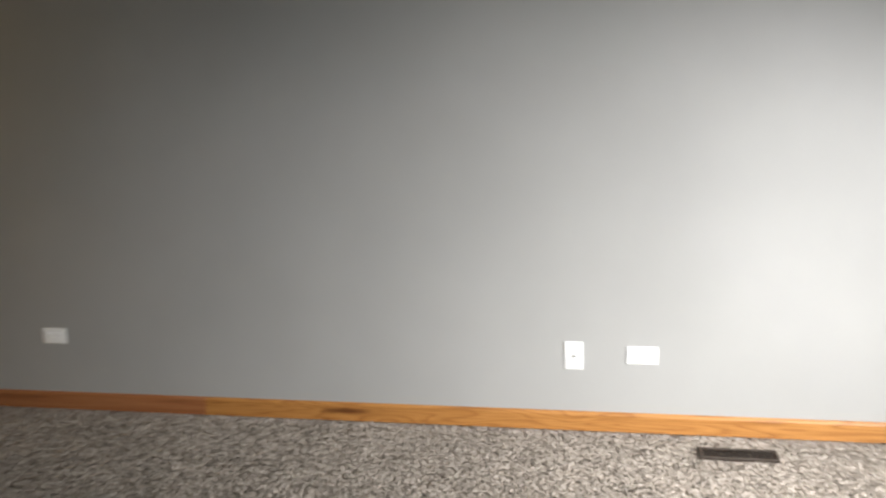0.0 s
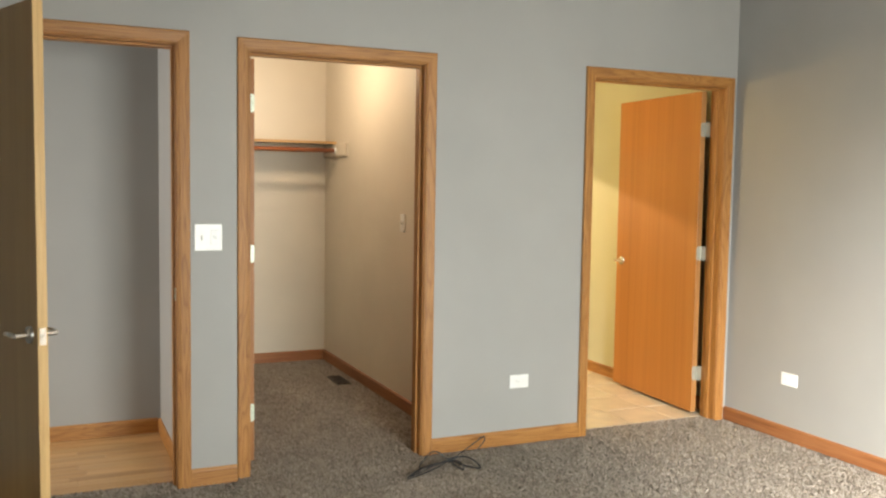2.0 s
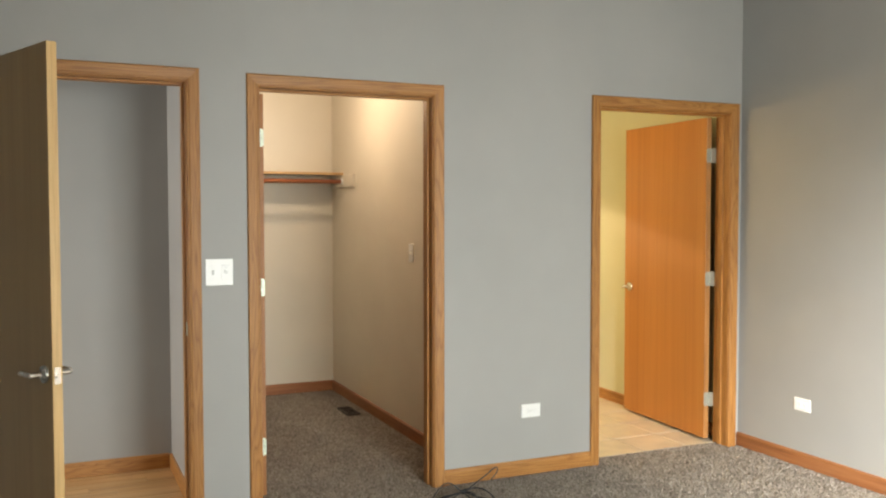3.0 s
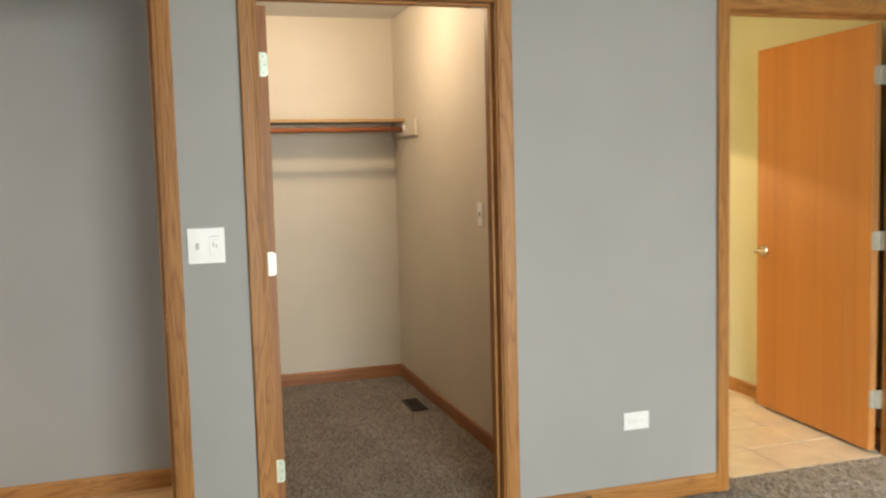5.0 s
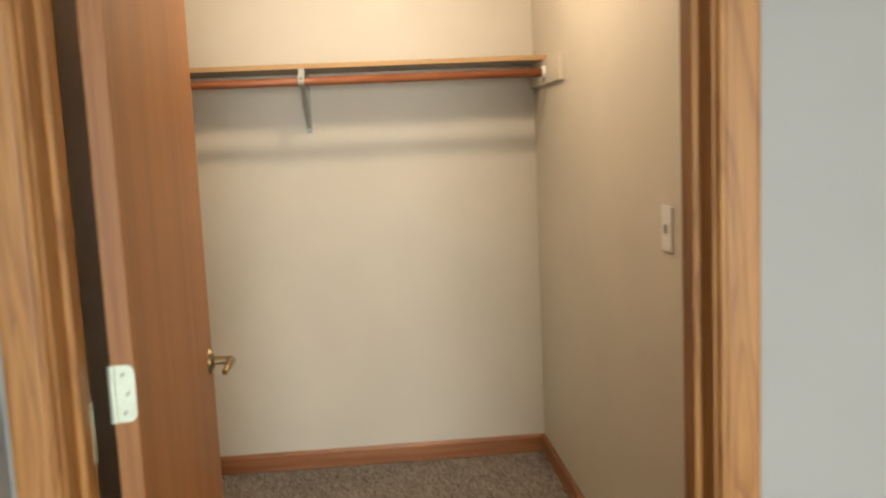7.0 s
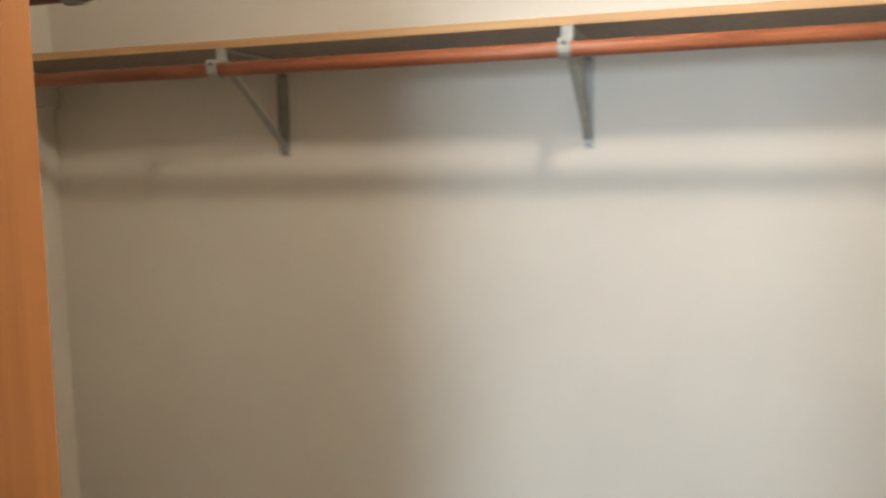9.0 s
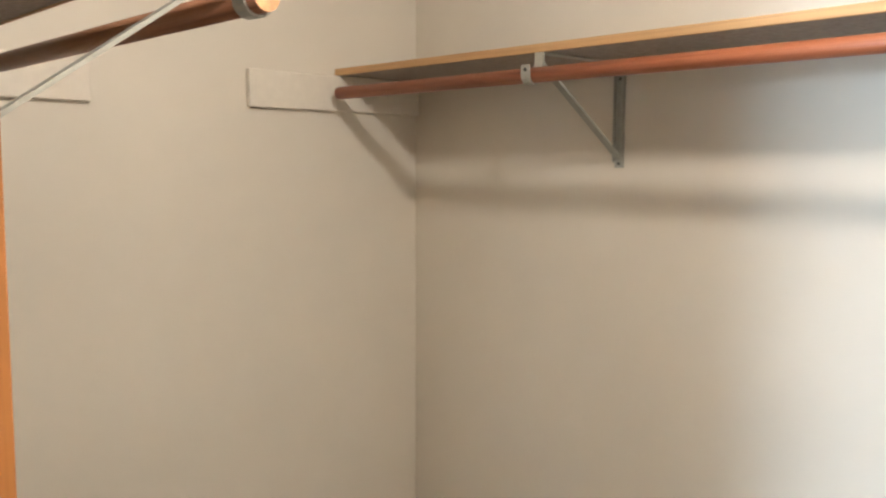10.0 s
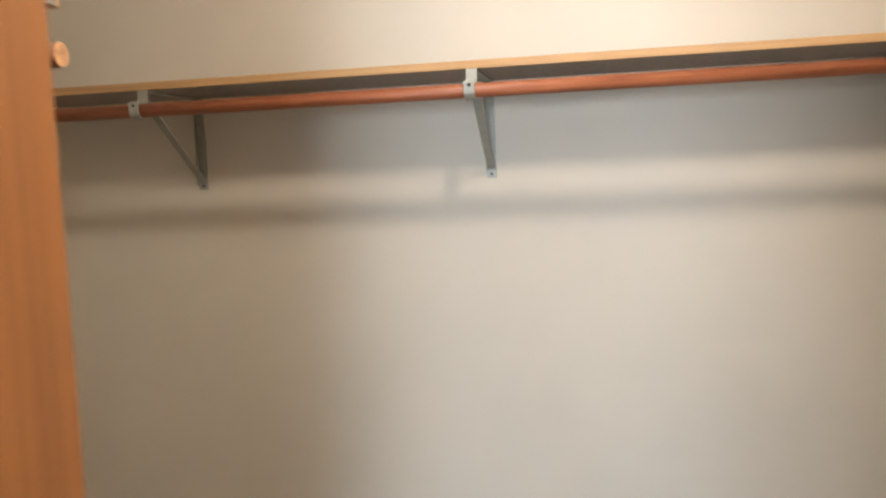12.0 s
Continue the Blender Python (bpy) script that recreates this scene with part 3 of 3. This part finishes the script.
def outlet(label, m):
    """A duplex outlet on its side."""
    t = plate_base("wall_outlet", label, "outlet", "wall outlets", 0.118, 0.074)
    for s in (-1, 1):
        r = part("receptacle", box(s * 0.0195 - 0.014, s * 0.0195 + 0.014, -0.0085, -0.005, -0.0165, 0.0165, 0.004), PLASTIC, t)
        sl = bmesh.new()
        add_box(sl, s * 0.0195 - 0.005, s * 0.0195 + 0.004, -0.009, -0.0083, 0.005, 0.0075)
        add_box(sl, s * 0.0195 - 0.004, s * 0.0195 + 0.004, -0.009, -0.0083, -0.0075, -0.005)
        add_cyl(sl, (s * 0.0195 + 0.009, -0.0083, 0), (s * 0.0195 + 0.009, -0.009, 0), 0.0025, None, 10)
        part("slots", sl, TOGGLE, r)
    part("screw", cyl((0, -0.006, 0), (0, -0.0075, 0), 0.003, None, 10), TOGGLE, t)
    t.matrix_world = m
    return t


outlet("white sideways outlet low on the grey wall", pose(-1.480, 0.0, 0.353))
outlet("white sideways outlet low on the plain wall", pose(0.0, -0.515, 0.353, 0, 0, -90))

jack = plate_base("wall_jack", "white upright cable jack plate above the baseboard", "wall jack", "", 0.074, 0.118)
jk = bmesh.new()
add_cyl(jk, (0, -0.006, 0), (0, -0.014, 0), 0.0055, None, 12)
part("connector", jk, NICKEL, jack)
for z in (-0.042, 0.042):
    part("screw", cyl((0, -0.006, z), (0, -0.0072, z), 0.003, None, 10), TOGGLE, jack)
jack.matrix_world = pose(0.0, -2.921, 0.322, 0, 0, -90)

blank = plate_base("blank_plate", "white blank cover plate above the baseboard", "wall plate", "", 0.124, 0.074)
for x in (-0.045, 0.045):
    part("screw", cyl((x, -0.006, 0), (x, -0.0072, 0), 0.003, None, 10), PLASTIC, blank)
blank.matrix_world = pose(0.0, -3.198, 0.329, 0, 0, -90)

switch = plate_base("light_switch", "white double switch plate between the doorways", "light switch", "", 0.126, 0.124)
part("toggle", box(-0.034, -0.024, -0.014, -0.005, -0.012, 0.010, 0.002), TOGGLE, switch)
rk = part("rocker", box(0.010, 0.046, -0.0085, -0.005, -0.034, 0.034, 0.002), PLASTIC, switch)
bars = bmesh.new()
add_box(bars, 0.012, 0.044, -0.0092, -0.0084, 0.031, 0.033)
add_box(bars, 0.020, 0.036, -0.0092, -0.0084, 0.020, 0.0215)
add_box(bars, 0.021, 0.027, -0.0092, -0.0084, -0.006, 0.012)
add_box(bars, 0.031, 0.036, -0.0092, -0.0084, -0.009, 0.006)
part("marks", bars, TOGGLE, rk)
switch.matrix_world = pose(-3.175, STEP_Y, 1.172)

csw = plate_base("closet_switch", "white single switch plate on the closet wall", "light switch", "", 0.072, 0.116)
part("toggle", box(-0.005, 0.005, -0.014, -0.005, -0.010, 0.012, 0.002), PLASTIC, csw)
csw.matrix_world = pose(-1.80, 0.96, 1.19, 0, 0, -90)


# ---- floor registers ----
def floor_register(label, x0, x1, y0, y1):
    r = thing("floor_register", label, "floor vent", "floor registers")
    f = bmesh.new()
    e = 0.012
    for a in ((x0, x1, y0, y0 + e), (x0, x1, y1 - e, y1), (x0, x0 + e, y0 + e, y1 - e), (x1 - e, x1, y0 + e, y1 - e)):
        add_box(f, *a, 0.0, 0.012, 0.002)
    part("frame", f, REGISTER, r)
    # flat dark sheet that stands for the shade in the duct below
    part("shade_sheet", box(x0 + e, x1 - e, y0 + e, y1 - e, -0.003, 0.001), SLOT, r)
    n = int((y1 - y0 - 2 * e) / 0.013)
    for i in range(n):
        y = y0 + e + 0.006 + i * 0.013
        part("slat", box(x0 + e, x1 - e, y, y + 0.004, 0.002, 0.010), REGISTER, r)


floor_register("brown metal floor register in the bedroom carpet", -0.262, -0.160, -3.70, -3.41)
floor_register("brown metal floor register in the closet carpet", -1.985, -1.885, 1.72, 1.98)


# ---- cable ----
def cable(name, label, points, radius):
    cu = bpy.data.curves.new(name, "CURVE")
    cu.dimensions, cu.bevel_depth, cu.bevel_resolution = "3D", radius, 3
    sp = cu.splines.new("NURBS")
    sp.points.add(len(points) - 1)
    for p, c in zip(sp.points, points):
        p.co = (*c, 1)
    sp.use_endpoint_u, sp.order_u = True, 4
    cu.materials.append(CABLE)
    return tagged(new(name, cu), label, "cable")


tie_at, far_loop, mid_loop, side_loop, front_loop = Vector((-1.979, -0.196, 0.02)), Vector((-2.279, -0.341, 0.008)), Vector((-2.165, -0.22, 0.008)), Vector((-1.878, -0.333, 0.008)), Vector((-1.966, -0.317, 0.008))
hook_top, hook_end = Vector((-1.725, -0.06, 0.081)), Vector((-1.763, -0.07, 0.02))


def cable_loop(a, b, width, lift_out, lift_back):
    """One turn of the coil from a out to b and back, as wide as given."""
    d = b - a
    side = Vector((-d.y, d.x, 0)).normalized() * width
    up = Vector((0, 0, 1))
    return [a + d * 0.12 + up * lift_out * 0.5, a + d * 0.4 + side + up * lift_out, a + d * 0.8 + side * 0.8 + up * lift_out * 0.5, b + side * 0.2,
            b - side * 0.2, a + d * 0.8 - side * 0.8 + up * lift_back * 0.4, a + d * 0.4 - side + up * lift_back, a + d * 0.1]


loops = []
for goal, width, lift_out, lift_back in ((far_loop, 0.028, 0.004, 0.012), (side_loop, 0.03, 0.035, 0.004), (mid_loop, 0.035, 0.012, 0.075),
                                         (front_loop, 0.02, 0.012, 0.004), (far_loop + Vector((0.02, 0.012, 0.004)), 0.02, 0.02, 0.008)):
    loops += cable_loop(tie_at, goal, width, lift_out, lift_back)
rise = hook_top - tie_at
loops += [tie_at, tie_at + rise * 0.3, tie_at + rise * 0.7, hook_top + Vector((-0.015, 0, -0.004)), hook_top + Vector((0.008, 0, 0.004)), hook_top + Vector((0.012, -0.004, -0.025)), hook_end]
cable("coax_cable", "black coiled cable lying on the carpet", loops, 0.0036)
tie = bmesh.new()
add_cyl(tie, tie_at + Vector((-0.012, 0, 0)), tie_at + Vector((0.012, 0.004, 0.004)), 0.013, 0.012, 12)
tagged(mesh_object("cable_tie", tie, CABLE), "black tie around the coiled cable", "cable tie")


# ---- floor pieces ----
def tiles(x0, x1, y0, y1, size, gap):
    meshes = {}
    y = y0
    while y < y1 - 0.01:
        ye = min(y + size, y1)
        x = x1
        while x > x0 + 0.01:
            xe = max(x - size, x0)
            key = (round(x - xe, 3), round(ye - y, 3))
            if key not in meshes:
                bm = box(gap / 2, key[0] - gap / 2, gap / 2, key[1] - gap / 2, -0.010, 0.0, 0.0015)
                me = bpy.data.meshes.new("tile")
                bm.to_mesh(me)
                bm.free()
                me.materials.append(TILE)
                meshes[key] = me
            t = new("tile", meshes[key])
            t.parent = floor_bath
            t.location = (xe, y, 0)
            x = xe
        y = ye


tiles(-1.68, 0.02, 0.105, 3.3, 0.32, 0.011)


def planks(x0, x1, y0, y1, width):
    mats = [wood("plank_wood", "x", (0.36, 0.18, 0.07), (0.52, 0.29, 0.12), (0.66, 0.42, 0.2), 0.3, across=16)]
    rng = random.Random(4)
    y = y0
    while y < y1 - 0.005:
        x = x0 - rng.random() * 0.5
        ye = min(y + width, y1)
        while x < x1:
            xe = min(x + 0.5 + rng.random() * 0.7, x1)
            a = max(x, x0)
            if xe - a > 0.02:
                p = mesh_object("plank", box(a + 0.0006, xe - 0.0006, y + 0.0006, ye - 0.0006, -0.014, -0.002, 0.001), mats, floor_hall)
            x = xe
        y = ye


planks(-6.6, -3.28, 0.06, 0.955, 0.083)


def tuft_field(name, label, areas, step, seed):
    """Short twisted yarn ends of the carpet, each a small leaning pyramid, in one mesh."""
    rng = np.random.default_rng(seed)
    pts = []
    for x0, x1, y0, y1 in areas:
        nx, ny = max(1, int((x1 - x0) / step)), max(1, int((y1 - y0) / step))
        gx, gy = np.meshgrid(x0 + (np.arange(nx) + 0.5) * (x1 - x0) / nx, y0 + (np.arange(ny) + 0.5) * (y1 - y0) / ny)
        p = np.stack([gx.ravel(), gy.ravel()], 1)
        pts.append(p + rng.uniform(-0.5, 0.5, p.shape) * step)
    p = np.concatenate(pts)
    n = len(p)
    a = rng.uniform(0, 2 * np.pi, n)
    r = step * rng.uniform(0.55, 0.85, n)
    v = np.zeros((n, 5, 3))
    for k in range(3):
        t = a + k * 2 * np.pi / 3
        v[:, k, 0], v[:, k, 1], v[:, k, 2] = p[:, 0] + r * np.cos(t), p[:, 1] + r * np.sin(t), -0.007
    lean = rng.uniform(0, 2 * np.pi, n)
    m = step * rng.uniform(0.2, 0.95, n)
    h = rng.uniform(0.0015, 0.0048, n)
    v[:, 3, 0], v[:, 3, 1], v[:, 3, 2] = p[:, 0] + m * np.cos(lean), p[:, 1] + m * np.sin(lean), h
    v[:, 4, 0], v[:, 4, 1], v[:, 4, 2] = v[:, 3, 0] + 0.3 * step * np.cos(lean + 1.3), v[:, 3, 1] + 0.3 * step * np.sin(lean + 1.3), h * 0.8
    tri = np.array([[0, 1, 3], [1, 4, 3], [1, 2, 4], [2, 3, 4], [2, 0, 3]])
    faces = (np.arange(n)[:, None, None] * 5 + tri[None]).reshape(-1, 3)
    me = bpy.data.meshes.new(name)
    me.vertices.add(n * 5)
    me.vertices.foreach_set("co", v.reshape(-1))
    me.loops.add(len(faces) * 3)
    me.loops.foreach_set("vertex_index", faces.reshape(-1).astype(np.int32))
    me.polygons.add(len(faces))
    me.polygons.foreach_set("loop_start", np.arange(0, len(faces) * 3, 3, dtype=np.int32))
    me.update(calc_edges=True)
    me.materials.append(TUFTS)
    return tagged(new(name, me), label, "carpet", "", "stuff")


tuft_field("carpet_pile", "grey beige speckled frieze carpet pile", [(-5.086, -0.014, -5.586, -0.016)] +
           [(BATH[0] + 0.002, BATH[1] - 0.002, -0.016, 0.105), (CLOSET[0] + 0.002, CLOSET[1] - 0.002, -0.016, 0.125), (ENTRY[0], ENTRY[1], -0.016, 0.055)], 0.0098, 5)
tuft_field("closet_carpet_pile", "grey beige speckled frieze carpet pile in the closet", [(-3.116, -1.815, 0.125, 1.09), (-4.32, -1.815, 1.09, 2.652)], 0.0098, 6)
